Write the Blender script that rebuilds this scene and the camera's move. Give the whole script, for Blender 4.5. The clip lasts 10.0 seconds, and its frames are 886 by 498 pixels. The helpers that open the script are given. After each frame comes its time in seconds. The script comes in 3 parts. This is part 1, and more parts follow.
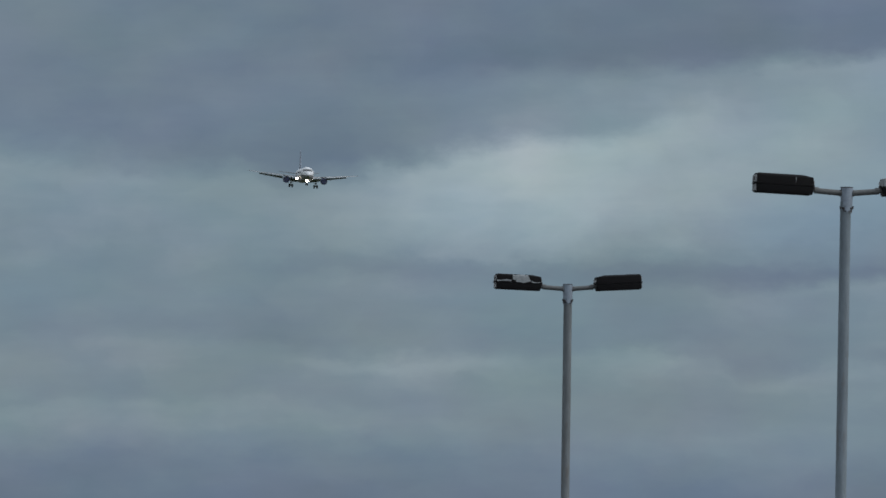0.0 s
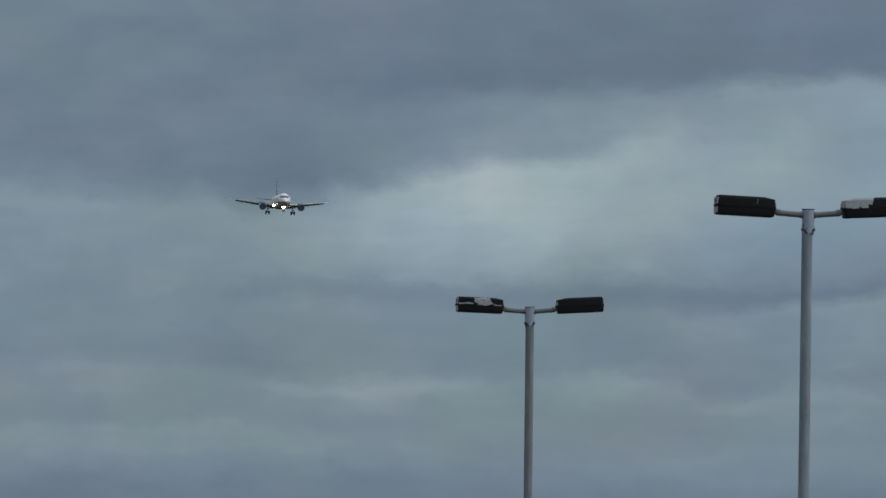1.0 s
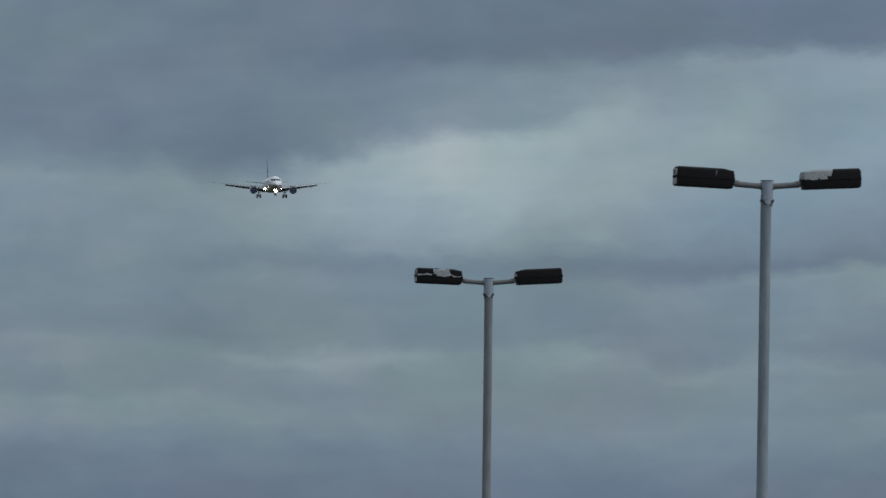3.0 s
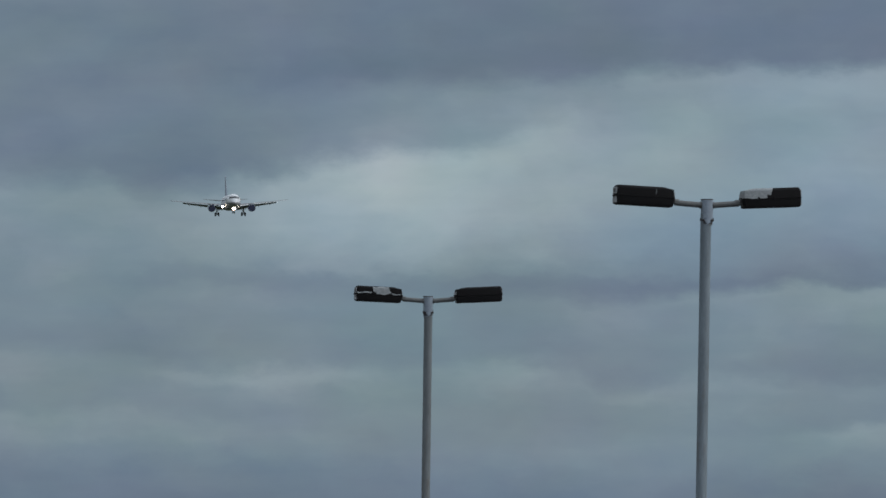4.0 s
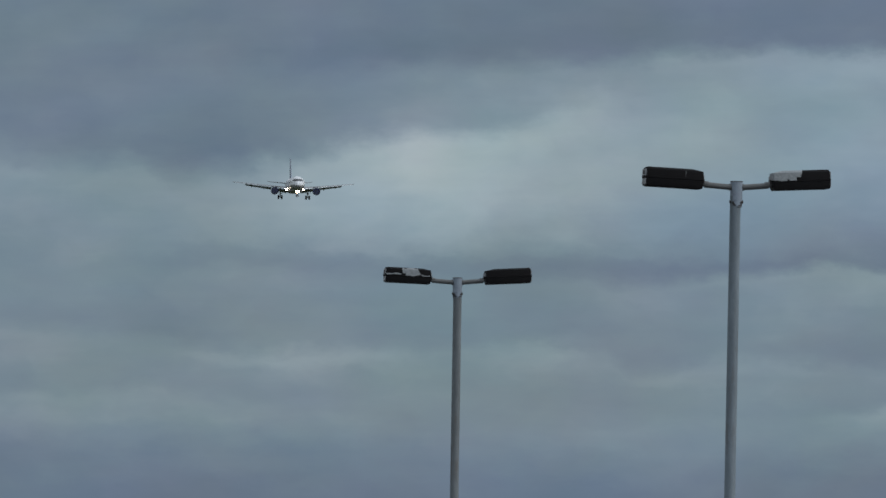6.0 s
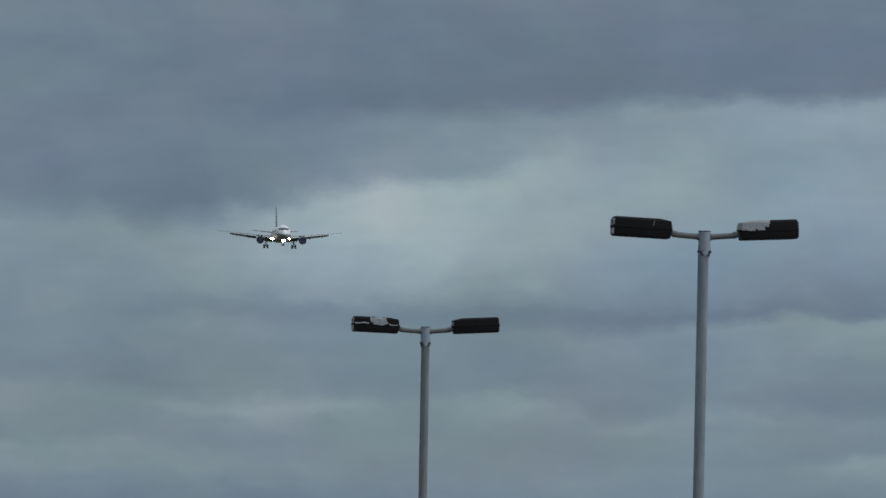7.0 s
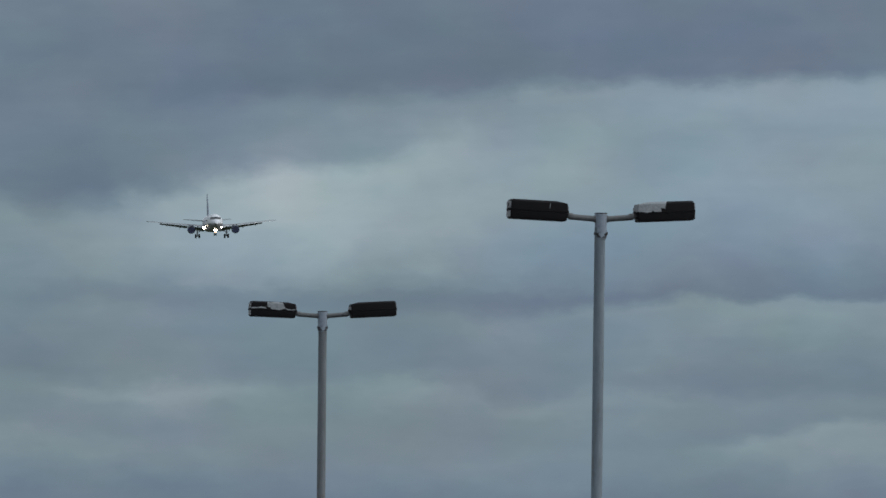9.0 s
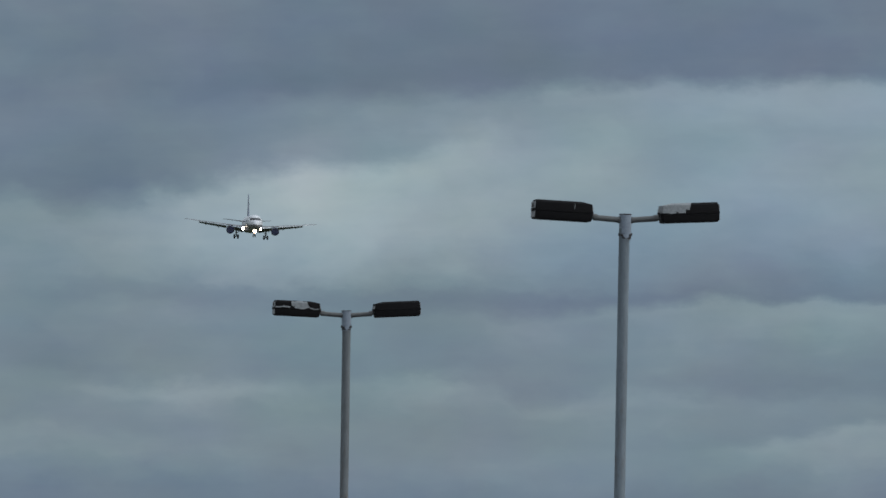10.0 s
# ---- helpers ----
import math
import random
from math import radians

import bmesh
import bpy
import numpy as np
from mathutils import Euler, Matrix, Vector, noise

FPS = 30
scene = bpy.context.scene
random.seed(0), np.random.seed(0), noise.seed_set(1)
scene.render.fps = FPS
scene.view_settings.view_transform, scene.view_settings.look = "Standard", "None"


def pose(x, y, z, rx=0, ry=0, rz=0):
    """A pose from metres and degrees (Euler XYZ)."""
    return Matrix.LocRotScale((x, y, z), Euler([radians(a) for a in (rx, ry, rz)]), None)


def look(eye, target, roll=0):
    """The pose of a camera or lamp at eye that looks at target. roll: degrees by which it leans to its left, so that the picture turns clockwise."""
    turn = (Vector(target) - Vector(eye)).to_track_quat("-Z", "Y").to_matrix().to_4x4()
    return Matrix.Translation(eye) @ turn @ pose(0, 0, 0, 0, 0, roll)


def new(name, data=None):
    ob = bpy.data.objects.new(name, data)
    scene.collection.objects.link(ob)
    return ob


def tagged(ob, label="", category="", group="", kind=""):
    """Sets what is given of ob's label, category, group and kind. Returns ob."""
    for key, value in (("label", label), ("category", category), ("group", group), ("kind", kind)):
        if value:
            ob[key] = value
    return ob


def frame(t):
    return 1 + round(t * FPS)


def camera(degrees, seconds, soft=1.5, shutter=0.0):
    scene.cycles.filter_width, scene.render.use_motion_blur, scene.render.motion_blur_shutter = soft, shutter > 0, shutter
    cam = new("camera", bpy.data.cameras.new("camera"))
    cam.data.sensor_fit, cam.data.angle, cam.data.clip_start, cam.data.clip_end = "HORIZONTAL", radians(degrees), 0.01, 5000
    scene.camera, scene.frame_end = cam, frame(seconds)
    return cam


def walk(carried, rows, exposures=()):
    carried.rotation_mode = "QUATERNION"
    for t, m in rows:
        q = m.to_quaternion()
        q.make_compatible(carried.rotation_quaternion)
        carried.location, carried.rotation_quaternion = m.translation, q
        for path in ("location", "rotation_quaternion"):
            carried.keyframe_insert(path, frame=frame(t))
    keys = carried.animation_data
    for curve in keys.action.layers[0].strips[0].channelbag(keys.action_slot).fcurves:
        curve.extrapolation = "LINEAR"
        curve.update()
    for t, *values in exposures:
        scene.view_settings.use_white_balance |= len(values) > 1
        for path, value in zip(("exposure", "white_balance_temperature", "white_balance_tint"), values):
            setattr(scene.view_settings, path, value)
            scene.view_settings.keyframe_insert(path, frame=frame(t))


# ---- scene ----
# ---- camera: hand-held long lens, standing still on its feet ----
EYE_HEIGHT = 1.65
cam = camera(4.082, 10.0, soft=1.6)
# seconds; turn to the right, upward tilt and lean in degrees
PATH = [
    (0.0, -0.5971, 1.8580, 0.920), (0.1, -0.5601, 1.8861, 0.866), (0.2, -0.5459, 1.8869, 0.822),
    (0.3, -0.5715, 1.9130, 0.768), (0.4, -0.5096, 2.0336, 0.724), (0.5, -0.4550, 2.0332, 0.681),
    (0.6, -0.3834, 2.0464, 0.690), (0.7, -0.3851, 1.9919, 0.700), (0.8, -0.3215, 1.8694, 0.720),
    (0.9, -0.3491, 1.9410, 0.730), (1.0, -0.4222, 1.9668, 0.750), (1.1, -0.4384, 1.9487, 0.717),
    (1.2, -0.5519, 1.9323, 0.675), (1.3, -0.5390, 1.9688, 0.642), (1.4, -0.6250, 1.9039, 0.600),
    (1.5, -0.5792, 1.9316, 0.557), (1.6, -0.4703, 1.9587, 0.630), (1.7, -0.4158, 1.9437, 0.682),
    (1.8, -0.3767, 1.8858, 0.755), (1.9, -0.3520, 1.9351, 0.807), (2.0, -0.3012, 1.8932, 0.880),
    (2.1, -0.3048, 1.7954, 0.762), (2.2, -0.2860, 1.7832, 0.644), (3.3, -0.1720, 1.9225, 0.931),
    (3.4, -0.1712, 1.9907, 1.066), (3.5, -0.1393, 1.9835, 1.211), (3.6, -0.1042, 1.9468, 1.144),
    (3.7, -0.1047, 1.9373, 1.088), (3.8, -0.0993, 1.8795, 1.021), (3.9, -0.0015, 1.9082, 0.955),
    (4.0, 0.0457, 1.9240, 0.898), (4.1, 0.0388, 1.9122, 0.912), (4.2, 0.0731, 1.8569, 0.937),
    (4.3, 0.0580, 1.8671, 0.961), (4.4, 0.0091, 1.8825, 0.976), (4.5, 0.0059, 1.9143, 1.000),
    (4.6, 0.0630, 1.9604, 1.009), (4.7, 0.0599, 1.9889, 1.019), (4.8, 0.0836, 1.9706, 1.028),
    (4.9, 0.0842, 2.0101, 1.038), (5.0, 0.0393, 2.0281, 1.047), (5.1, 0.0039, 1.9755, 1.098),
    (5.2, -0.0390, 1.9614, 1.148), (6.3, -0.0558, 1.8100, 0.965), (6.4, 0.0553, 1.8814, 0.952),
    (6.5, 0.0448, 1.8987, 0.949), (6.6, 0.0443, 1.9665, 0.981), (6.7, 0.0711, 2.0138, 1.013),
    (6.8, 0.0344, 1.9924, 1.045), (6.9, 0.0470, 2.0473, 1.087), (7.0, 0.0549, 2.0657, 1.119),
    (7.1, 0.0329, 2.0823, 1.124), (7.2, 0.0507, 2.0633, 1.139), (7.3, 0.0554, 2.0413, 1.144),
    (7.4, 0.1962, 1.9802, 1.159), (7.5, 0.1956, 1.9711, 1.164), (7.6, 0.2590, 1.9818, 1.111),
    (7.7, 0.2757, 1.9892, 1.048), (7.8, 0.2767, 1.9154, 0.996), (7.9, 0.2461, 1.8636, 0.933),
    (8.0, 0.2958, 1.8361, 0.880), (8.1, 0.3905, 1.8598, 0.840), (8.2, 0.5143, 1.8472, 0.810),
    (8.3, 0.5321, 1.8969, 0.770), (8.4, 0.5603, 1.8086, 0.731), (8.5, 0.5384, 1.7822, 0.701),
    (8.6, 0.4836, 1.7979, 0.682), (8.7, 0.5147, 1.8116, 0.672), (8.8, 0.5690, 1.8492, 0.663),
    (8.9, 0.5615, 1.9199, 0.644), (9.0, 0.5331, 1.9983, 0.635), (9.1, 0.5204, 1.9810, 0.734),
    (9.2, 0.5306, 2.0083, 0.833), (9.3, 0.4806, 2.0532, 0.943), (9.4, 0.4721, 2.0126, 1.052),
    (9.5, 0.4745, 1.9461, 1.151), (9.6, 0.4704, 2.0164, 1.108), (9.7, 0.4251, 2.0574, 1.074),
    (9.8, 0.3480, 2.0380, 1.040), (9.9, 0.3831, 2.0203, 0.996), (10.0, 0.4209, 1.9968, 0.962),
]
walk(cam, [(t, pose(0, 0, EYE_HEIGHT, 90 + up, 0, -turn) @ pose(0, 0, 0, 0, 0, lean)) for t, turn, up, lean in PATH])


# ---- world: overcast sky with layered cloud ----
def calc(tree, operation, a, b=None, c=None, clamp=False):
    n = tree.nodes.new("ShaderNodeMath")
    n.operation, n.use_clamp = operation, clamp
    for i, v in enumerate((a, b, c)):
        if v is None:
            continue
        if isinstance(v, (int, float)):
            n.inputs[i].default_value = v
        else:
            tree.links.new(v, n.inputs[i])
    return n.outputs[0]


def vcalc(tree, operation, a, b=None):
    n = tree.nodes.new("ShaderNodeVectorMath")
    n.operation = operation
    for i, v in enumerate((a, b)):
        if v is None:
            continue
        if isinstance(v, tuple):
            n.inputs[i].default_value = v
        else:
            tree.links.new(v, n.inputs[i])
    return n.outputs[0]


def fractal(tree, vector, scale, detail=5.0, rough=0.55, distort=0.0, colour=False):
    n = tree.nodes.new("ShaderNodeTexNoise")
    n.inputs["Scale"].default_value = scale
    n.inputs["Detail"].default_value = detail
    n.inputs["Roughness"].default_value = rough
    n.inputs["Distortion"].default_value = distort
    if vector is not None:
        tree.links.new(vector, n.inputs["Vector"])
    return n.outputs["Color" if colour else "Fac"]


def ramp(tree, value, stops):
    n = tree.nodes.new("ShaderNodeValToRGB")
    els = n.color_ramp.elements
    while len(els) < len(stops):
        els.new(0.5)
    for e, (p, c) in zip(els, stops):
        e.position = p
        e.color = (c, c, c, 1) if isinstance(c, (int, float)) else (*c, 1)
    tree.links.new(value, n.inputs[0])
    return n.outputs[0]


SUNWARD = Vector((80, -12, 52)).normalized()


def make_world():
    world = bpy.data.worlds.new("overcast_sky")
    scene.world = world
    world.use_nodes = True
    tree = world.node_tree
    tree.nodes.clear()
    link = tree.links.new
    way = tree.nodes.new("ShaderNodeTexCoord").outputs["Generated"]
    split = tree.nodes.new("ShaderNodeSeparateXYZ")
    link(way, split.inputs[0])
    dx, dy, dz = split.outputs
    depth = calc(tree, "MAXIMUM", calc(tree, "ABSOLUTE", dy), 0.05)
    across = calc(tree, "MULTIPLY", calc(tree, "SUBTRACT", calc(tree, "DIVIDE", dx, depth), 0.00005), 22.0)
    down = calc(tree, "MULTIPLY", calc(tree, "SUBTRACT", 0.03338, calc(tree, "DIVIDE", dz, depth)), 22.0)
    join = tree.nodes.new("ShaderNodeCombineXYZ")
    link(across, join.inputs[0])
    link(down, join.inputs[1])
    turn = tree.nodes.new("ShaderNodeVectorRotate")
    turn.rotation_type = "Z_AXIS"
    turn.inputs["Angle"].default_value = radians(1.00)
    link(join.outputs[0], turn.inputs["Vector"])
    plane = vcalc(tree, "ADD", turn.outputs[0], (0.784, 0.441, 0.0))
    # ragged, wind-drawn edges
    drawn = vcalc(tree, "MULTIPLY", plane, (1.1, 2.0, 1.0))
    soft = vcalc(tree, "MULTIPLY", vcalc(tree, "SUBTRACT", fractal(tree, drawn, 1.8, 3, 0.5, colour=True), (0.5, 0.5, 0.5)), (0.12, 0.035, 0))
    fine = vcalc(tree, "MULTIPLY", vcalc(tree, "SUBTRACT", fractal(tree, drawn, 6.0, 5, 0.6, colour=True), (0.5, 0.5, 0.5)), (0.12, 0.075, 0))
    ragged = vcalc(tree, "ADD", vcalc(tree, "ADD", plane, soft), fine)
    cut = tree.nodes.new("ShaderNodeSeparateXYZ")
    link(ragged, cut.inputs[0])
    along = calc(tree, "DIVIDE", calc(tree, "ADD", cut.outputs[0], 0.3), 2.2, clamp=True)

    def profile(stops):
        """A value that changes smoothly along the horizon."""
        if isinstance(stops, (int, float)):
            return stops
        out = ramp(tree, along, [((x + 0.3) / 2.2, v) for x, v in stops])
        out.node.color_ramp.interpolation = "EASE"
        return out

    # strata of cloud, from the highest down: each has a puffy top edge, a tone at its top and one at its base
    strata = []
    strata.append(dict(edge=-0.16, blur=0.05, bend=1.0,
                       top=[(-0.3, 0.40), (0.3, 0.36), (0.9, 0.34), (1.7, 0.34)],
                       base=[(-0.3, 0.34), (0.1, 0.33), (0.35, 0.27), (0.7, 0.21), (1.0, 0.19), (1.35, 0.22), (1.7, 0.26)]))
    strata.append(dict(edge=[(-0.3, 0.150), (0.1, 0.165), (0.35, 0.155), (0.55, 0.157), (0.72, 0.145), (0.87, 0.136), (1.05, 0.130), (1.25, 0.124), (1.55, 0.119), (1.8, 0.114)],
                       blur=[(-0.3, 0.07), (0.5, 0.06), (0.9, 0.05), (1.4, 0.036)], bend=1.0,
                       top=[(-0.3, 0.36), (0.1, 0.35), (0.5, 0.38), (0.75, 0.46), (0.95, 0.52), (1.15, 0.57), (1.35, 0.64), (1.55, 0.69), (1.8, 0.70)],
                       base=[(-0.3, 0.29), (0.0, 0.28), (0.15, 0.25), (0.3, 0.25), (0.45, 0.34), (0.57, 0.45), (0.66, 0.54), (0.75, 0.62), (0.9, 0.62), (1.1, 0.64), (1.35, 0.69), (1.6, 0.72)]))
    strata.append(dict(edge=[(-0.3, 0.262), (-0.1, 0.282), (0.05, 0.296), (0.18, 0.309), (0.27, 0.333), (0.36, 0.331), (0.46, 0.309), (0.53, 0.292), (0.60, 0.275), (0.69, 0.258), (0.80, 0.262),
                           (0.88, 0.262), (0.97, 0.236), (1.08, 0.222), (1.25, 0.206), (1.55, 0.180)],
                       blur=[(-0.2, 0.07), (0.3, 0.06), (0.48, 0.048), (0.8, 0.036), (0.95, 0.06), (1.4, 0.07)], bend=3.1,
                       top=[(-0.3, 0.60), (0.0, 0.58), (0.3, 0.58), (0.42, 0.68), (0.52, 0.80), (0.62, 0.90), (0.71, 0.97), (0.79, 0.92), (0.88, 0.87), (0.97, 0.84), (1.05, 0.80), (1.2, 0.71), (1.35, 0.67), (1.6, 0.71)],
                       base=[(-0.3, 0.46), (0.1, 0.44), (0.3, 0.42), (0.45, 0.40), (0.6, 0.37), (0.75, 0.33), (0.87, 0.29), (0.97, 0.24), (1.2, 0.27), (1.5, 0.28)]))
    strata.append(dict(edge=[(-0.3, 0.500), (0.4, 0.503), (0.65, 0.512), (0.82, 0.522), (1.0, 0.530), (1.15, 0.522), (1.3, 0.512), (1.42, 0.502), (1.6, 0.496)],
                       blur=[(0.0, 0.045), (0.9, 0.040), (1.3, 0.026), (1.6, 0.020)], bend=1.3,
                       top=[(-0.3, 0.48), (0.1, 0.49), (0.5, 0.51), (0.75, 0.50), (0.97, 0.46), (1.15, 0.54), (1.35, 0.60), (1.6, 0.61)],
                       base=[(-0.3, 0.42), (0.1, 0.41), (0.3, 0.37), (0.45, 0.39), (0.7, 0.41), (1.0, 0.41), (1.15, 0.39), (1.35, 0.36), (1.55, 0.31), (1.75, 0.36)]))
    strata.append(dict(edge=[(-0.3, 0.600), (0.12, 0.605), (0.22, 0.628), (0.32, 0.646), (0.45, 0.642), (0.6, 0.648), (0.76, 0.650), (0.85, 0.638), (0.96, 0.636), (1.02, 0.655), (1.07, 0.690),
                           (1.12, 0.684), (1.22, 0.666), (1.4, 0.668), (1.55, 0.676), (1.7, 0.672)],
                       blur=0.042, bend=1.0,
                       top=[(-0.3, 0.55), (0.1, 0.55), (0.3, 0.54), (0.45, 0.61), (0.6, 0.62), (0.75, 0.57), (0.9, 0.62), (1.02, 0.56), (1.12, 0.60), (1.25, 0.60), (1.55, 0.54)],
                       base=[(-0.3, 0.46), (0.3, 0.45), (0.7, 0.45), (1.1, 0.43), (1.4, 0.42), (1.7, 0.43)]))
    strata.append(dict(edge=[(-0.3, 0.735), (0.0, 0.716), (0.1, 0.724), (0.2, 0.720), (0.32, 0.728), (0.45, 0.744), (0.65, 0.757), (1.0, 0.766), (1.35, 0.768), (1.48, 0.758), (1.58, 0.746), (1.7, 0.724)],
                       blur=[(0.3, 0.030), (0.7, 0.05), (1.3, 0.05), (1.5, 0.026)], bend=0.9,
                       top=[(-0.3, 0.57), (0.1, 0.58), (0.3, 0.57), (0.5, 0.52), (0.8, 0.50), (1.2, 0.49), (1.38, 0.53), (1.5, 0.62), (1.65, 0.67)],
                       base=[(-0.3, 0.47), (0.3, 0.48), (0.7, 0.43), (1.3, 0.44), (1.5, 0.50), (1.7, 0.50)]))
    strata.append(dict(edge=[(-0.3, 0.795), (0.25, 0.800), (0.7, 0.808), (1.2, 0.822), (1.7, 0.830)], blur=0.05, bend=0.8, top=[(-0.3, 0.38), (0.4, 0.39), (1.0, 0.41), (1.6, 0.42)], base=0.14))
    edges = [profile(layer["edge"]) for layer in strata] + [0.97]
    total = 0.35
    for i, layer in enumerate(strata):
        below = calc(tree, "SUBTRACT", cut.outputs[1], edges[i])
        deep = calc(tree, "POWER", calc(tree, "DIVIDE", below, calc(tree, "SUBTRACT", edges[i + 1], edges[i]), clamp=True), layer["bend"])
        crown, foot = profile(layer["top"]), profile(layer["base"])
        tone = calc(tree, "ADD", crown, calc(tree, "MULTIPLY", calc(tree, "SUBTRACT", foot, crown), deep))
        step = tree.nodes.new("ShaderNodeMapRange")
        step.interpolation_type = "SMOOTHSTEP"
        link(calc(tree, "DIVIDE", below, profile(layer["blur"])), step.inputs["Value"])
        step.inputs["From Min"].default_value, step.inputs["From Max"].default_value = -0.6, 0.6
        total = calc(tree, "MULTIPLY_ADD", calc(tree, "SUBTRACT", tone, total), step.outputs["Result"], total)

    def bank(x, y, wide, high, tilt, gain, edge=1.0):
        """A bank of cloud, brighter or darker than the rest, with soft edges."""
        nonlocal total
        here = vcalc(tree, "SUBTRACT", ragged, (x, y, 0))
        r = tree.nodes.new("ShaderNodeVectorRotate")
        r.rotation_type = "Z_AXIS"
        r.inputs["Angle"].default_value = radians(-tilt)
        link(here, r.inputs["Vector"])
        size = vcalc(tree, "MULTIPLY", r.outputs[0], (1 / wide, 1 / high, 0))
        n = tree.nodes.new("ShaderNodeVectorMath")
        n.operation = "DOT_PRODUCT"
        link(size, n.inputs[0])
        link(size, n.inputs[1])
        bell = calc(tree, "POWER", 0.3679, calc(tree, "POWER", n.outputs["Value"], edge))
        total = calc(tree, "MULTIPLY_ADD", bell, gain, total)

    bank(0.10, 0.080, 0.14, 0.035, 0, 0.03)
    bank(0.40, 0.489, 0.22, 0.016, 1, -0.05, 1.5)
    bank(1.06, 0.497, 0.24, 0.016, -1, -0.09, 1.5)
    bank(0.70, 0.492, 0.16, 0.012, 1, -0.05, 1.5)
    bank(0.48, 0.668, 0.20, 0.014, 1, 0.06, 1.5)
    bank(0.90, 0.664, 0.10, 0.020, 0, 0.05, 1.5)
    bank(0.97, 0.235, 0.10, 0.030, -12, 0.05)
    bank(0.24, 0.590, 0.20, 0.030, 3, -0.03)
    grain = fractal(tree, drawn, 2.6, 4, 0.55)
    total = calc(tree, "ADD", total, calc(tree, "MULTIPLY", calc(tree, "SUBTRACT", grain, 0.5), 0.20))
    streak = fractal(tree, vcalc(tree, "MULTIPLY", plane, (1.0, 7.0, 1.0)), 4.0, 4, 0.55)
    total = calc(tree, "ADD", total, calc(tree, "MULTIPLY", calc(tree, "SUBTRACT", streak, 0.5), 0.10))
    puffs = fractal(tree, vcalc(tree, "MULTIPLY", ragged, (1.0, 1.7, 1.0)), 7.0, 3, 0.5)
    total = calc(tree, "ADD", total, calc(tree, "MULTIPLY", calc(tree, "SUBTRACT", puffs, 0.5), 0.22))
    mottle = fractal(tree, plane, 22.0, 3, 0.6)
    total = calc(tree, "ADD", total, calc(tree, "MULTIPLY", calc(tree, "SUBTRACT", mottle, 0.5), 0.02))
    front = ramp(tree, total, [(0.0, (0.103, 0.146, 0.206)), (0.25, (0.140, 0.187, 0.251)), (0.5, (0.184, 0.249, 0.300)), (0.75, (0.263, 0.340, 0.382)), (1.0, (0.368, 0.450, 0.478))])
    hue = vcalc(tree, "MULTIPLY_ADD", vcalc(tree, "SUBTRACT", fractal(tree, drawn, 3.0, 3, 0.5, colour=True), (0.5, 0.5, 0.5)), (0.26, 0.07, 0.22))
    hue.node.inputs[2].default_value = (1, 1, 1)
    front = vcalc(tree, "MULTIPLY", front, hue)
    # colder light in the bright cloud towards one side, warmer low down
    cold = calc(tree, "MULTIPLY", profile([(0.95, 0.0), (1.30, 1.0)]), ramp(tree, cut.outputs[1], [(0.08, 0.0), (0.14, 1.0), (0.42, 1.0), (0.52, 0.0)]))
    warm = calc(tree, "MULTIPLY", profile([(0.3, 1.0), (1.0, 0.5)]), ramp(tree, cut.outputs[1], [(0.54, 0.0), (0.63, 1.0), (0.77, 1.0), (0.83, 0.0)]))
    shift = vcalc(tree, "MULTIPLY_ADD", cold, (-0.020, 0.0, 0.050))
    shift.node.inputs[2].default_value = (1, 1, 1)
    rosy = vcalc(tree, "MULTIPLY_ADD", warm, (0.030, 0.0, -0.035))
    rosy.node.inputs[2].default_value = (1, 1, 1)
    front = vcalc(tree, "MULTIPLY", front, rosy)
    front = vcalc(tree, "MULTIPLY", front, shift)
    # the rest of the overcast, brighter overhead
    sky = tree.nodes.new("ShaderNodeTexSky")
    sky.sky_type = "NISHITA"
    sky.sun_disc = False
    sky.sun_elevation, sky.sun_rotation = radians(33), radians(98)
    clear = vcalc(tree, "MULTIPLY", sky.outputs[0], (0.10, 0.10, 0.10))
    lumps = fractal(tree, vcalc(tree, "MULTIPLY", way, (1.0, 1.0, 2.5)), 3.0, 6, 0.6)
    cover = ramp(tree, lumps, [(0.3, (0.30, 0.35, 0.41)), (0.7, (0.62, 0.66, 0.70))])
    rise = calc(tree, "MULTIPLY_ADD", calc(tree, "MAXIMUM", dz, 0.0), 1.1, 0.75)
    # brighter round the hidden sun
    toward = tree.nodes.new("ShaderNodeVectorMath")
    toward.operation = "DOT_PRODUCT"
    link(way, toward.inputs[0])
    toward.inputs[1].default_value = SUNWARD
    rise = calc(tree, "MULTIPLY", rise, calc(tree, "MULTIPLY_ADD", toward.outputs["Value"], 0.5, 0.85))
    lift = tree.nodes.new("ShaderNodeVectorMath")
    lift.operation = "SCALE"
    link(cover, lift.inputs[0])
    link(rise, lift.inputs["Scale"])
    mixed = tree.nodes.new("ShaderNodeMix")
    mixed.data_type = "RGBA"
    mixed.inputs["Factor"].default_value = 0.85
    link(clear, mixed.inputs["A"])
    link(lift.outputs[0], mixed.inputs["B"])
    # low over the horizon ahead lies the layered bank
    ahead = calc(tree, "MULTIPLY", ramp(tree, dy, [(0.90, 0.0), (0.985, 1.0)]), ramp(tree, dz, [(0.10, 1.0), (0.3, 0.0)]))
    both = tree.nodes.new("ShaderNodeMix")
    both.data_type = "RGBA"
    link(ahead, both.inputs["Factor"])
    link(mixed.outputs["Result"], both.inputs["A"])
    link(front, both.inputs["B"])
    back = tree.nodes.new("ShaderNodeBackground")
    link(both.outputs["Result"], back.inputs["Color"])
    back.inputs["Strength"].default_value = 1.0
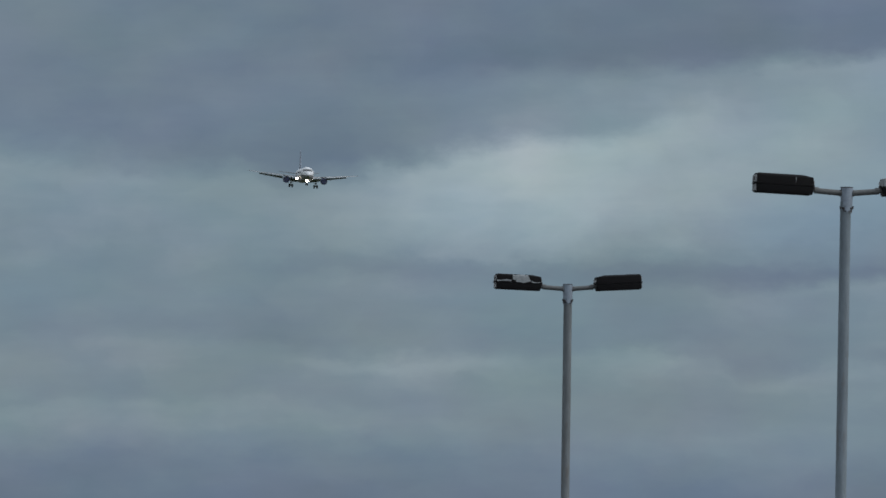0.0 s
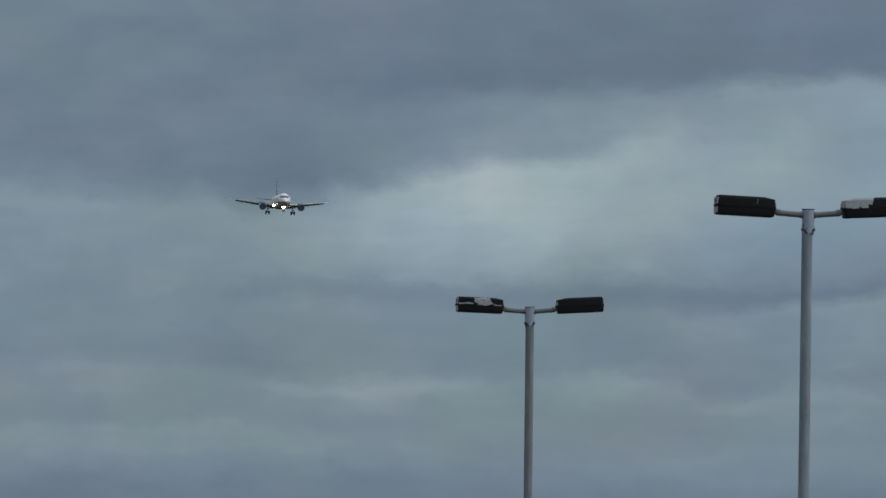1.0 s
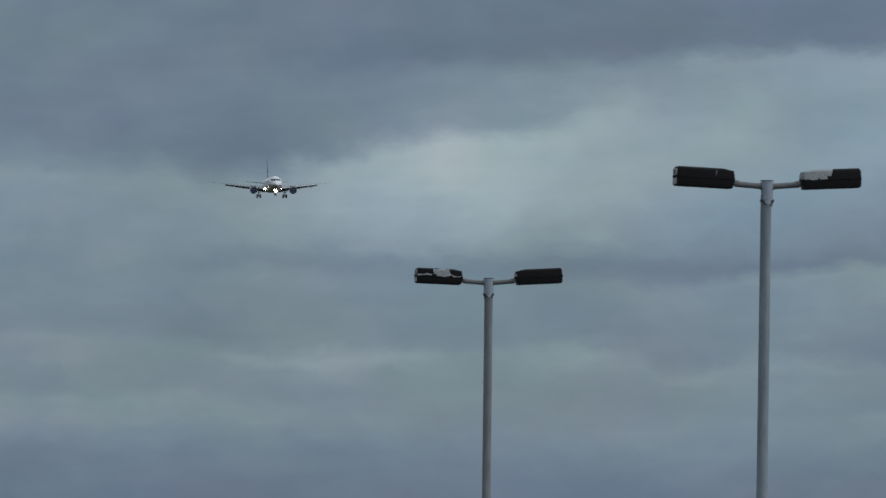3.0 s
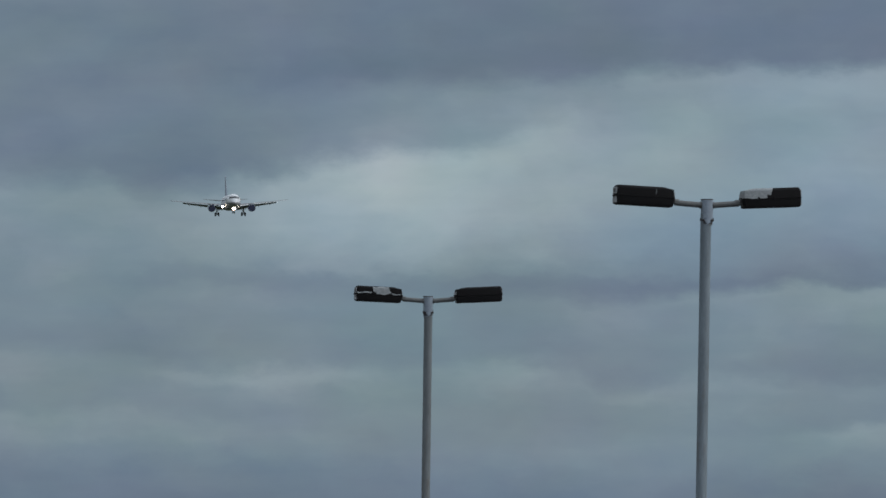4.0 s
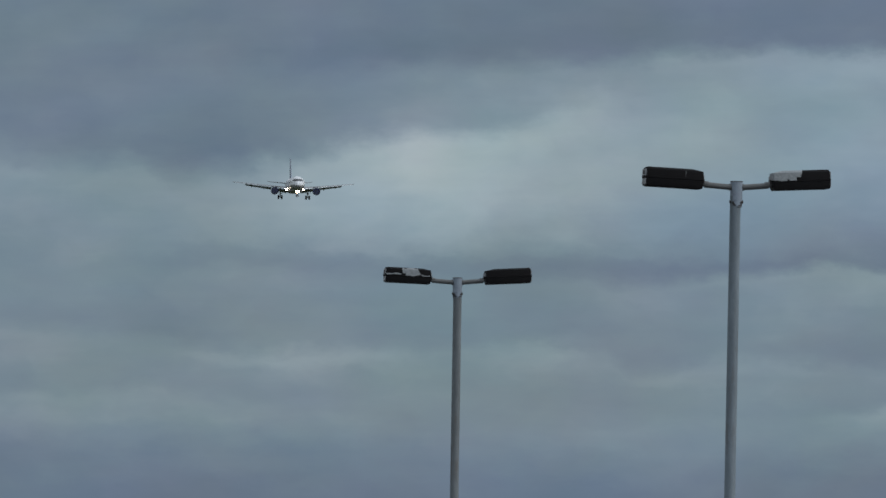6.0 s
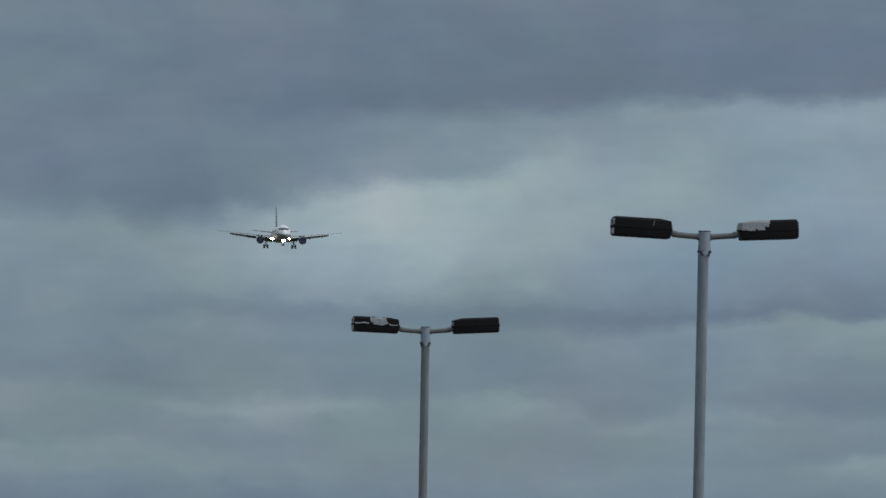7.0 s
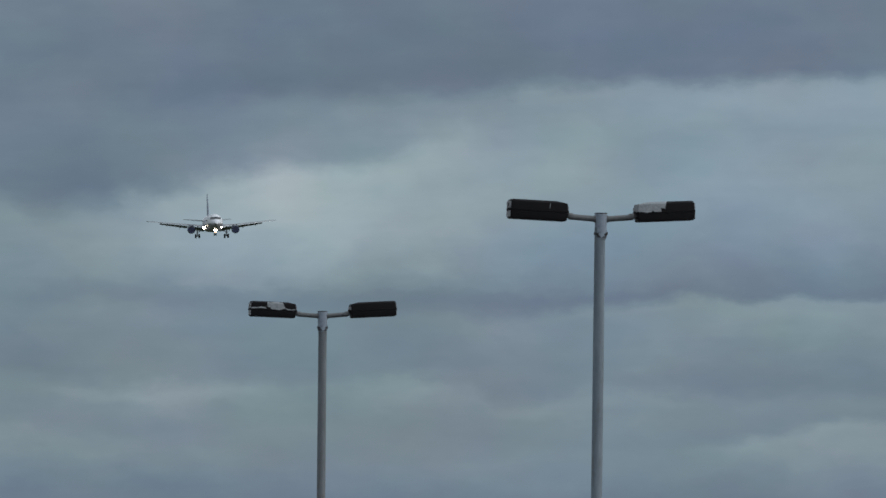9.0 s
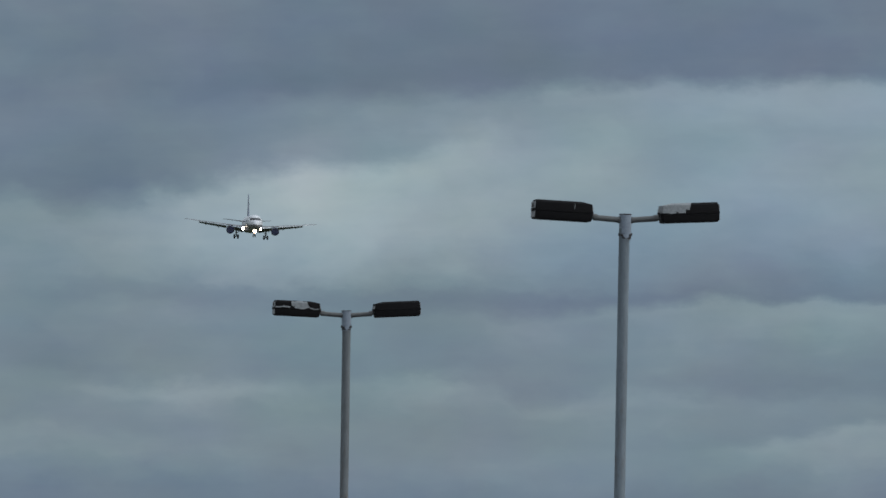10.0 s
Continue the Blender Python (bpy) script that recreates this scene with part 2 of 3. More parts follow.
    link(back.outputs[0], tree.nodes.new("ShaderNodeOutputWorld").inputs["Surface"])


make_world()

sun = new("sun", bpy.data.lights.new("sun", "SUN"))
sun.data.energy, sun.data.angle, sun.data.color = 0.75, radians(35), (1.0, 0.98, 0.95)
sun.matrix_world = look(SUNWARD * 100, (0, 0, 0))
scene.view_settings.exposure = 0.0


# ---- materials ----
def surface(name, colour, rough=0.6, metal=0.0, vary=0.25, scale=8.0, fine=60.0, bump=0.0, coat=0.0, stretch=(1, 1, 1), dirt=None, shine=0.5):
    """A plain finish with stains at two scales, dirt and fine relief."""
    m = bpy.data.materials.new(name)
    m.use_nodes = True
    tree = m.node_tree
    b = tree.nodes["Principled BSDF"]
    place = vcalc(tree, "MULTIPLY", tree.nodes.new("ShaderNodeTexCoord").outputs["Object"], stretch)
    broad = fractal(tree, place, scale, 4, 0.6)
    grain = fractal(tree, place, fine, 3, 0.6)
    both = calc(tree, "ADD", calc(tree, "MULTIPLY", broad, 0.65), calc(tree, "MULTIPLY", grain, 0.35))
    low = tuple(c * (1 - vary) for c in colour)
    high = tuple(min(1, c * (1 + vary)) for c in colour)
    tint = ramp(tree, both, [(0.32, low), (0.68, high)])
    if dirt:
        where = ramp(tree, fractal(tree, place, scale * 0.6, 6, 0.7, 0.4), [(0.55, 0.0), (0.68, 0.8)])
        mix = tree.nodes.new("ShaderNodeMix")
        mix.data_type = "RGBA"
        mix.inputs["B"].default_value = (*dirt, 1)
        tree.links.new(where, mix.inputs["Factor"])
        tree.links.new(tint, mix.inputs["A"])
        tint = mix.outputs["Result"]
    tree.links.new(tint, b.inputs["Base Color"])
    tree.links.new(ramp(tree, grain, [(0.3, max(0.02, rough - 0.1)), (0.7, min(1, rough + 0.1))]), b.inputs["Roughness"])
    b.inputs["Metallic"].default_value = metal
    b.inputs["Coat Weight"].default_value = coat
    b.inputs["Specular IOR Level"].default_value = shine
    if bump:
        n = tree.nodes.new("ShaderNodeBump")
        n.inputs["Strength"].default_value = bump
        n.inputs["Distance"].default_value = 0.01
        tree.links.new(both, n.inputs["Height"])
        tree.links.new(n.outputs[0], b.inputs["Normal"])
    return m


def peeling(name, patches):
    """Black paint that has come off in patches (from, to along the lantern; from, to in height) down to the pale shell."""
    m = surface(name, (0.0045, 0.0038, 0.0045), 0.7, vary=0.4, scale=9, fine=70, bump=0.15, shine=0.2)
    tree = m.node_tree
    b = tree.nodes["Principled BSDF"]
    old = b.inputs["Base Color"].links[0].from_socket
    place = tree.nodes.new("ShaderNodeTexCoord").outputs["Object"]
    rag = vcalc(tree, "MULTIPLY", vcalc(tree, "SUBTRACT", fractal(tree, place, 6, 2, 0.5, colour=True), (0.5, 0.5, 0.5)), (0.20, 0.0, 0.09))
    cut = tree.nodes.new("ShaderNodeSeparateXYZ")
    tree.links.new(vcalc(tree, "ADD", place, rag), cut.inputs[0])
    mask = None
    for x0, x1, z0, z1 in patches:
        one = calc(tree, "MULTIPLY",
                   calc(tree, "MULTIPLY", calc(tree, "GREATER_THAN", cut.outputs[0], x0), calc(tree, "LESS_THAN", cut.outputs[0], x1)),
                   calc(tree, "MULTIPLY", calc(tree, "GREATER_THAN", cut.outputs[2], z0), calc(tree, "LESS_THAN", cut.outputs[2], z1)))
        mask = one if mask is None else calc(tree, "MAXIMUM", mask, one)
    mix = tree.nodes.new("ShaderNodeMix")
    mix.data_type = "RGBA"
    pale = ramp(tree, fractal(tree, place, 30, 4, 0.6), [(0.3, (0.22, 0.24, 0.25)), (0.7, (0.34, 0.36, 0.37))])
    tree.links.new(mask, mix.inputs["Factor"])
    tree.links.new(old, mix.inputs["A"])
    tree.links.new(pale, mix.inputs["B"])
    tree.links.new(mix.outputs["Result"], b.inputs["Base Color"])
    return m


def flaking(name):
    """Pale paint on the sleeve, flaked off ragged towards its foot."""
    m = surface(name, (0.26, 0.31, 0.37), 0.6, 0.0, 0.2, 14, 90, 0.2, dirt=(0.15, 0.165, 0.19))
    tree = m.node_tree
    b = tree.nodes["Principled BSDF"]
    old = b.inputs["Base Color"].links[0].from_socket
    place = tree.nodes.new("ShaderNodeTexCoord").outputs["Object"]
    cut = tree.nodes.new("ShaderNodeSeparateXYZ")
    tree.links.new(place, cut.inputs[0])
    rag = calc(tree, "MULTIPLY", calc(tree, "SUBTRACT", fractal(tree, place, 14, 3, 0.6), 0.5), 0.28)
    spread = calc(tree, "MULTIPLY_ADD", calc(tree, "ABSOLUTE", cut.outputs[0]), 1.2, -0.350)
    bare = calc(tree, "LESS_THAN", calc(tree, "ADD", cut.outputs[2], rag), spread)
    mix = tree.nodes.new("ShaderNodeMix")
    mix.data_type = "RGBA"
    mix.inputs["B"].default_value = (0.06, 0.062, 0.07, 1)
    tree.links.new(bare, mix.inputs["Factor"])
    tree.links.new(old, mix.inputs["A"])
    tree.links.new(mix.outputs["Result"], b.inputs["Base Color"])
    return m


def glow(name, colour, strength):
    m = bpy.data.materials.new(name)
    m.use_nodes = True
    b = m.node_tree.nodes["Principled BSDF"]
    b.inputs["Base Color"].default_value = (0.8, 0.8, 0.8, 1)
    b.inputs["Emission Color"].default_value = (*colour, 1)
    b.inputs["Emission Strength"].default_value = strength
    return m


GALVANISED = surface("weathered_galvanised_steel", (0.185, 0.226, 0.256), 0.6, 0.1, 0.28, 5, 60, 0.1, stretch=(1, 1, 0.25), dirt=(0.125, 0.115, 0.105))
WEATHERED = surface("rust_streaked_galvanised_steel", (0.165, 0.185, 0.195), 0.65, 0.1, 0.30, 6, 50, 0.15, stretch=(1, 1, 0.2), dirt=(0.115, 0.09, 0.07))
SLEEVE = flaking("pale_flaking_paint")
ARM = surface("dull_arm_steel", (0.125, 0.13, 0.13), 0.6, 0.1, 0.25, 10, 80, 0.1)
RUST = surface("rusty_bracket", (0.055, 0.05, 0.05), 0.85, 0.0, 0.4, 25, 120, 0.4)
BLACK = peeling("black_paint", [(0.24, 0.25, 0.05, 0.115)])
BLACK_PLAIN = surface("black_paint_sound", (0.0045, 0.0038, 0.0045), 0.7, vary=0.4, scale=9, fine=70, bump=0.15, shine=0.2)
BLACK_WORN = peeling("black_paint_peeled_inner", [(-0.1, 0.34, 0.014, 0.3), (0.25, 0.42, 0.06, 0.3)])
BLACK_TORN = peeling("black_paint_peeled_patches", [(0.21, 0.53, 0.055, 0.150), (0.21, 0.46, 0.024, 0.130), (0.04, 0.20, 0.020, 0.034), (0.56, 0.79, 0.024, 0.050)])
BOWL = surface("grimy_dark_bowl", (0.004, 0.0036, 0.0045), 0.6, vary=0.35, scale=12, fine=80, bump=0.05, shine=0.25)
END = surface("pale_end_plate", (0.30, 0.31, 0.32), 0.6, vary=0.2, scale=20, fine=90)
CONCRETE = surface("concrete", (0.30, 0.29, 0.27), 0.9, vary=0.2, scale=6, fine=60, bump=0.3)
WHITE = surface("white_aircraft_paint", (0.74, 0.75, 0.76), 0.3, vary=0.05, scale=0.6, fine=6, coat=0.3)
GREY = surface("grey_wing_paint", (0.20, 0.21, 0.22), 0.45, vary=0.12, scale=0.8, fine=6)
FLAP = surface("flap_grey", (0.17, 0.175, 0.185), 0.5, vary=0.12, scale=1.0, fine=8)
BARE = surface("bare_leading_edge", (0.42, 0.43, 0.44), 0.35, 0.7, 0.08, 1.0, 8)
NAVY = surface("navy_engine_paint", (0.014, 0.021, 0.072), 0.35, vary=0.12, scale=0.8, fine=6, coat=0.3)
BELLY = surface("belly_grey", (0.20, 0.19, 0.19), 0.5, vary=0.15, scale=0.7, fine=6)
FIN = surface("tail_paint", (0.22, 0.255, 0.32), 0.4, vary=0.1, scale=0.8, fine=6)
DARK = surface("dark_fan_metal", (0.03, 0.03, 0.035), 0.45, 0.5, 0.2, 3, 20)
TYRE = surface("tyre_rubber", (0.018, 0.018, 0.019), 0.85, vary=0.25, scale=6, fine=40)
STRUT = surface("strut_grey", (0.28, 0.28, 0.29), 0.4, 0.3, 0.1, 4, 20)
PANE = surface("dark_cockpit_glass", (0.012, 0.014, 0.018), 0.08, vary=0.1, scale=2, fine=10)
LAMP_LENS = glow("landing_light", (1.0, 0.88, 0.72), 14)
LAMP_WARM = glow("nose_gear_light", (1.0, 0.5, 0.25), 5)


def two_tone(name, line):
    """White above a level line, grey below it."""
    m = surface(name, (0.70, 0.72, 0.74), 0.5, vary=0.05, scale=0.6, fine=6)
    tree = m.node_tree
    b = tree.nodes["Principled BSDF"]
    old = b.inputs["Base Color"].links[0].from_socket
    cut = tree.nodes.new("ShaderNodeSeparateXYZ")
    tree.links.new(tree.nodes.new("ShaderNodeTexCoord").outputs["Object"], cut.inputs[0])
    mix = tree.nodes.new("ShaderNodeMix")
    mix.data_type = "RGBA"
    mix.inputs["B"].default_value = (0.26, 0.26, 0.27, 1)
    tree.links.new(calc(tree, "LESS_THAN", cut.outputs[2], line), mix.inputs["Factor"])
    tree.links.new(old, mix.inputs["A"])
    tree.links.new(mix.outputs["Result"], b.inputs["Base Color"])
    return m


HULL_TWO_TONE = two_tone("white_over_grey_hull", -0.5)


def make_ground_material():
    m = surface("rough_grass_and_tarmac", (0.05, 0.065, 0.03), 0.95, vary=0.45, scale=0.05, fine=3.0, bump=0.5)
    tree = m.node_tree
    b = tree.nodes["Principled BSDF"]
    old = b.inputs["Base Color"].links[0].from_socket
    place = tree.nodes.new("ShaderNodeTexCoord").outputs["Object"]
    cut = tree.nodes.new("ShaderNodeSeparateXYZ")
    tree.links.new(place, cut.inputs[0])
    far = calc(tree, "SQRT", calc(tree, "ADD", calc(tree, "POWER", cut.outputs[0], 2.0), calc(tree, "POWER", calc(tree, "SUBTRACT", cut.outputs[1], 130.0), 2.0)))
    edge = ramp(tree, calc(tree, "DIVIDE", far, 400.0), [(0.42, 0.0), (0.43, 1.0)])
    stone = ramp(tree, fractal(tree, place, 40, 3, 0.7), [(0.3, (0.035, 0.035, 0.036)), (0.7, (0.07, 0.069, 0.067))])
    mix = tree.nodes.new("ShaderNodeMix")
    mix.data_type = "RGBA"
    tree.links.new(edge, mix.inputs["Factor"])
    tree.links.new(stone, mix.inputs["A"])
    tree.links.new(old, mix.inputs["B"])
    tree.links.new(mix.outputs["Result"], b.inputs["Base Color"])
    return m


# ---- mesh tools ----
def finish(bm, name, material, smooth=True, angle=40):
    bmesh.ops.remove_doubles(bm, verts=bm.verts, dist=1e-5)
    bmesh.ops.recalc_face_normals(bm, faces=bm.faces)
    me = bpy.data.meshes.new(name)
    bm.to_mesh(me)
    bm.free()
    me.materials.append(material)
    if smooth:
        me.polygons.foreach_set("use_smooth", [True] * len(me.polygons))
        me.set_sharp_from_angle(angle=radians(angle))
    return me


def part(name, bm, material, parent, label="", at=None, smooth=True, angle=40):
    ob = new(name, finish(bm, name, material, smooth, angle))
    ob.parent = parent
    if at is not None:
        ob.matrix_basis = at
    return tagged(ob, label)


def loft(rings, caps=True):
    """Skin over rings with the same number of points."""
    bm = bmesh.new()
    rows = [[bm.verts.new(p) for p in ring] for ring in rings]
    n = len(rows[0])
    for a, b in zip(rows, rows[1:]):
        for i in range(n):
            bm.faces.new((a[i], a[(i + 1) % n], b[(i + 1) % n], b[i]))
    if caps:
        bm.faces.new(rows[0])
        bm.faces.new(rows[-1])
    return bm


def tube(stations, n=24, axis="z"):
    """Round body from (height, radius) along an axis."""
    rings = []
    for h, r in stations:
        ring = []
        for i in range(n):
            a = 2 * math.pi * i / n
            c, s = r * math.cos(a), r * math.sin(a)
            ring.append({"z": (c, s, h), "y": (c, h, s), "x": (h, c, s)}[axis])
        rings.append(ring)
    return loft(rings)


def rod(a, b, radius, n=14):
    a, b = Vector(a), Vector(b)
    q = (b - a).to_track_quat("Z", "Y")
    rings = []
    for end in (a, b):
        rings.append([end + q @ Vector((radius * math.cos(2 * math.pi * i / n), radius * math.sin(2 * math.pi * i / n), 0)) for i in range(n)])
    return loft(rings)


def block(x0, x1, y0, y1, z0, z1, bevel=0.004):
    bm = bmesh.new()
    bmesh.ops.create_cube(bm, size=1)
    for v in bm.verts:
        v.co = Vector(((x0 + x1) / 2 + v.co.x * (x1 - x0), (y0 + y1) / 2 + v.co.y * (y1 - y0), (z0 + z1) / 2 + v.co.z * (z1 - z0)))
    bmesh.ops.bevel(bm, geom=bm.edges[:], offset=bevel, segments=2, affect="EDGES")
    return bm


def rounded(half_x, half_y, corner, n=4):
    """Outline of a rounded rectangle in the plane."""
    out = []
    for k, (sx, sy) in enumerate(((1, 1), (-1, 1), (-1, -1), (1, -1))):
        for i in range(n + 1):
            a = math.pi / 2 * (k + i / n)
            out.append((sx * (half_x - corner) + corner * math.cos(a), sy * (half_y - corner) + corner * math.sin(a)))
    return out


# ---- ground ----
def make_ground():
    bm = bmesh.new()
    bmesh.ops.create_grid(bm, x_segments=40, y_segments=40, size=4800)
    ob = new("ground", finish(bm, "ground", make_ground_material(), False))
    tagged(ob, "level ground of tarmac and rough grass", "ground", kind="structure")


make_ground()


# ---- twin-armed lamp columns ----
def lantern(parent, side, canopy_paint):
    """Box lantern on an arm's end: canopy with rim, bowl, end plates and latches. Its length runs outward."""
    length, half = 0.815, 0.165
    at = pose(side * 0.480, 0, -0.030, 0, 0, 0 if side > 0 else 180) @ pose(0, 0, 0, 0, -2.6, 0)

    def hull(sections):
        rings = []
        for z, x0, x1, w, c in sections:
            rings.append([((x0 + x1) / 2 + px, py, z) for px, py in rounded((x1 - x0) / 2, w, c)])
        return loft(rings)

    canopy = part("lantern", hull([(0.004, 0.0, length, half, 0.014), (0.02, 0.0, length, half, 0.014), (0.023, 0.007, length - 0.007, half - 0.007, 0.014),
                                   (0.09, 0.012, length - 0.010, half - 0.012, 0.014), (0.125, 0.016, length - 0.013, half - 0.016, 0.016),
                                   (0.148, 0.13, length - 0.022, half - 0.035, 0.02), (0.154, 0.16, length - 0.04, half - 0.06, 0.02)]),
                  canopy_paint, parent, "black box lantern with weathered paint", at, angle=30)
    part("bowl", hull([(0.0, 0.008, length - 0.005, half - 0.006, 0.014), (-0.06, 0.012, length - 0.008, half - 0.010, 0.014),
                       (-0.104, 0.018, length - 0.012, half - 0.018, 0.016), (-0.116, 0.035, length - 0.03, half - 0.04, 0.02)]),
         BOWL, canopy, "grimy dark lantern bowl", angle=30)
    part("end_plate", block(length - 0.014, length + 0.002, -half + 0.03, half - 0.03, 0.03, 0.122), END, canopy, "pale grey end plate")
    part("slot", block(length, length + 0.005, -0.05, 0.06, 0.05, 0.10, 0.001), RUST, canopy)
    part("end_plate", block(length - 0.016, length - 0.001, -half + 0.026, half - 0.026, -0.092, -0.006), END, canopy, "pale grey lower end plate")
    part("end_plate", block(-0.002, 0.012, -half + 0.03, half - 0.03, 0.028, 0.085), END, canopy, "pale grey end plate")
    part("latch", block(length + 0.002, length + 0.022, -0.03, 0.03, -0.012, 0.03, 0.003), RUST, canopy)
    part("latch", block(-0.024, -0.002, -0.05, 0.05, -0.03, 0.035, 0.004), RUST, canopy)
    part("spigot", rod((-0.085, 0, -0.032), (0.03, 0, -0.03), 0.04), ARM, canopy)
    for k in range(3):
        x = 0.2 + 0.22 * k
        part("rim_clip", block(x, x + 0.03, -half - 0.006, -half + 0.004, -0.012, 0.03, 0.002), BOWL, canopy)


def lamp_column(x, y, top, turn, left_paint, right_paint, label, lean=0.0, tilt=0.0, aside=0.0, steel=GALVANISED):
    lamp = new("street_lamp")
    lamp.matrix_basis = pose(x, y, 0, 0, lean, turn)
    tagged(lamp, label, "street lamp", "twin-armed lamp columns")
    part("shaft", tube([(0.03, 0.084), (1.4, 0.084), (1.46, 0.077), (top - 0.42, 0.0735), (top - 0.2, 0.073)], 32), steel, lamp, "dull grey galvanised steel column shaft", pose(aside, 0, 0))
    part("base_plate", block(-0.2, 0.2, -0.2, 0.2, 0.06, 0.085, 0.005), GALVANISED, lamp)
    part("foot", block(-0.32, 0.32, -0.32, 0.32, -0.3, 0.065, 0.02), CONCRETE, lamp, "concrete footing block")
    part("access_door", block(-0.05, 0.05, -0.09, -0.078, 0.55, 1.1, 0.004), GALVANISED, lamp)
    head = new("head_bracket", finish(tube([(-0.345, 0.077), (-0.341, 0.081), (-0.15, 0.0825), (-0.012, 0.084), (-0.01, 0.084)], 32), "head_bracket", SLEEVE))
    head.parent = lamp
    head.matrix_basis = pose(0, 0, top)
    tagged(head, "pale flaking painted bracket sleeve")
    part("cap", tube([(-0.012, 0.086), (-0.003, 0.0885), (0, 0.084)], 32), RUST, head)
    part("collar", tube([(-0.362, 0.074), (-0.360, 0.079), (-0.346, 0.079), (-0.344, 0.074)], 32), GALVANISED, head)
    for s in (-1, 1):
        part("clamp_bolt", rod((s * 0.07, -0.012, -0.285), (s * 0.094, -0.012, -0.285), 0.022, 8), RUST, head)
        part("clamp_bolt", rod((s * 0.050, -0.055, -0.295), (s * 0.064, -0.070, -0.295), 0.018, 8), RUST, head)
        arm = part("arm", rod((s * 0.07, 0, -0.085), (s * 0.45, 0, -0.056), 0.040, 20), ARM, lamp, "dull grey tubular bracket arm", pose(0, 0, top, 0, -tilt, 0))
        part("weld_collar", rod((s * 0.075, 0, -0.0847), (s * 0.10, 0, -0.083), 0.047, 20), ARM, arm)
    holder = pose(0, 0, top + 0.020, 0, -tilt, 0)
    for side, paint in ((-1, left_paint), (1, right_paint)):
        before = set(lamp.children)
        lantern(lamp, side, paint)
        for o in set(lamp.children) - before:
            o.matrix_basis = holder @ o.matrix_basis
    return lamp


lamp_column(3.735, 170.5, 8.12, 10, BLACK, BLACK_WORN, "grey steel twin-arm lamp column with black box lanterns, one peeling", 0.1, 0.5, -0.012)
lamp_column(-0.058, 218.0, 8.142, 8, BLACK_TORN, BLACK_PLAIN, "grey steel twin-arm lamp column, black lantern with torn pale patch", -0.1, 0.8, 0.004, WEATHERED)


# ---- airliner on its approach; its own y points ahead, x to its right wing ----
HULL = ((16.95, -0.62, 0.04), (16.8, -0.61, 0.28), (16.5, -0.57, 0.55), (16.0, -0.5, 0.85), (15.3, -0.40, 1.17), (14.5, -0.28, 1.48), (13.5, -0.15, 1.74),
        (12.2, -0.05, 1.92), (10.5, 0.0, 1.975), (0.0, 0.0, 1.975), (-8.5, 0.0, 1.975), (-11.0, 0.12, 1.86), (-13.5, 0.38, 1.56),
        (-16.0, 0.72, 1.15), (-18.5, 1.05, 0.68), (-20.2, 1.27, 0.32), (-20.6, 1.32, 0.16))


def hull_at(y):
    """Centre height and radius of the fuselage at a station."""
    for (ya, za, ra), (yb, zb, rb) in zip(HULL, HULL[1:]):
        if ya >= y >= yb:
            f = (ya - y) / (ya - yb)
            return za + f * (zb - za), ra + f * (rb - ra)
    return HULL[-1][1:]


def nose_point(x, z, out=0.0):
    """Where the line ahead at (x, z) leaves the nose."""
    lo, hi = 10.0, 16.95
    for _ in range(40):
        mid = (lo + hi) / 2
        c, r = hull_at(mid)
        if x * x + ((z - c) / 1.045) ** 2 < r * r:
            lo = mid
        else:
            hi = mid
    return Vector((x, lo + out, z + out * 0.6))


def airfoil(x, y_front, z, chord, thick, twist=0.0, upright=False):
    """A wing section as a closed ring."""
    ring = []
    n = 10
    for k in range(2 * n):
        u = k / n if k <= n else 2 - k / n
        f = 0.5 - 0.5 * math.cos(math.pi * u)
        t = 5 * thick * chord * (0.2969 * math.sqrt(f) - 0.126 * f - 0.3516 * f * f + 0.2843 * f ** 3 - 0.1036 * f ** 4)
        h = t if k <= n else -t
        h += 0.0 if upright else 0.06 * chord * thick * math.sin(math.pi * f) * 2
        y = -f * chord
        c, s = math.cos(radians(twist)), math.sin(radians(twist))
        y, h = y * c - h * s, y * s + h * c
        ring.append((x + h, y_front + y, z) if upright else (x, y_front + y, z + h))
    return ring


def wing_front(x):
    return 5.0 - 0.51 * x


def wing_level(x):
    return -1.12 + 0.0892 * x + 0.0006 * x * x


def wing_chord(x):
    return 6.9 - (x - 1.2) * 0.55 if x < 6.3 else 4.1 - (x - 6.3) * 0.242


def add_wheel(parent, x, y, z, radius, width):
    w = width / 2
    part("wheel", tube([(-w, radius * 0.62), (-w * 0.98, radius * 0.85), (-w * 0.7, radius * 0.97), (0, radius), (w * 0.7, radius * 0.97), (w * 0.98, radius * 0.85), (w, radius * 0.62)], 24, "x"),
                TYRE, parent, "black rubber wheel", pose(x, y, z))
    part("wheel_rim", tube([(-w * 1.02, radius * 0.3), (-w * 0.9, radius * 0.6), (w * 0.9, radius * 0.6), (w * 1.02, radius * 0.3)], 18, "x"), STRUT, parent, "", pose(x, y, z))


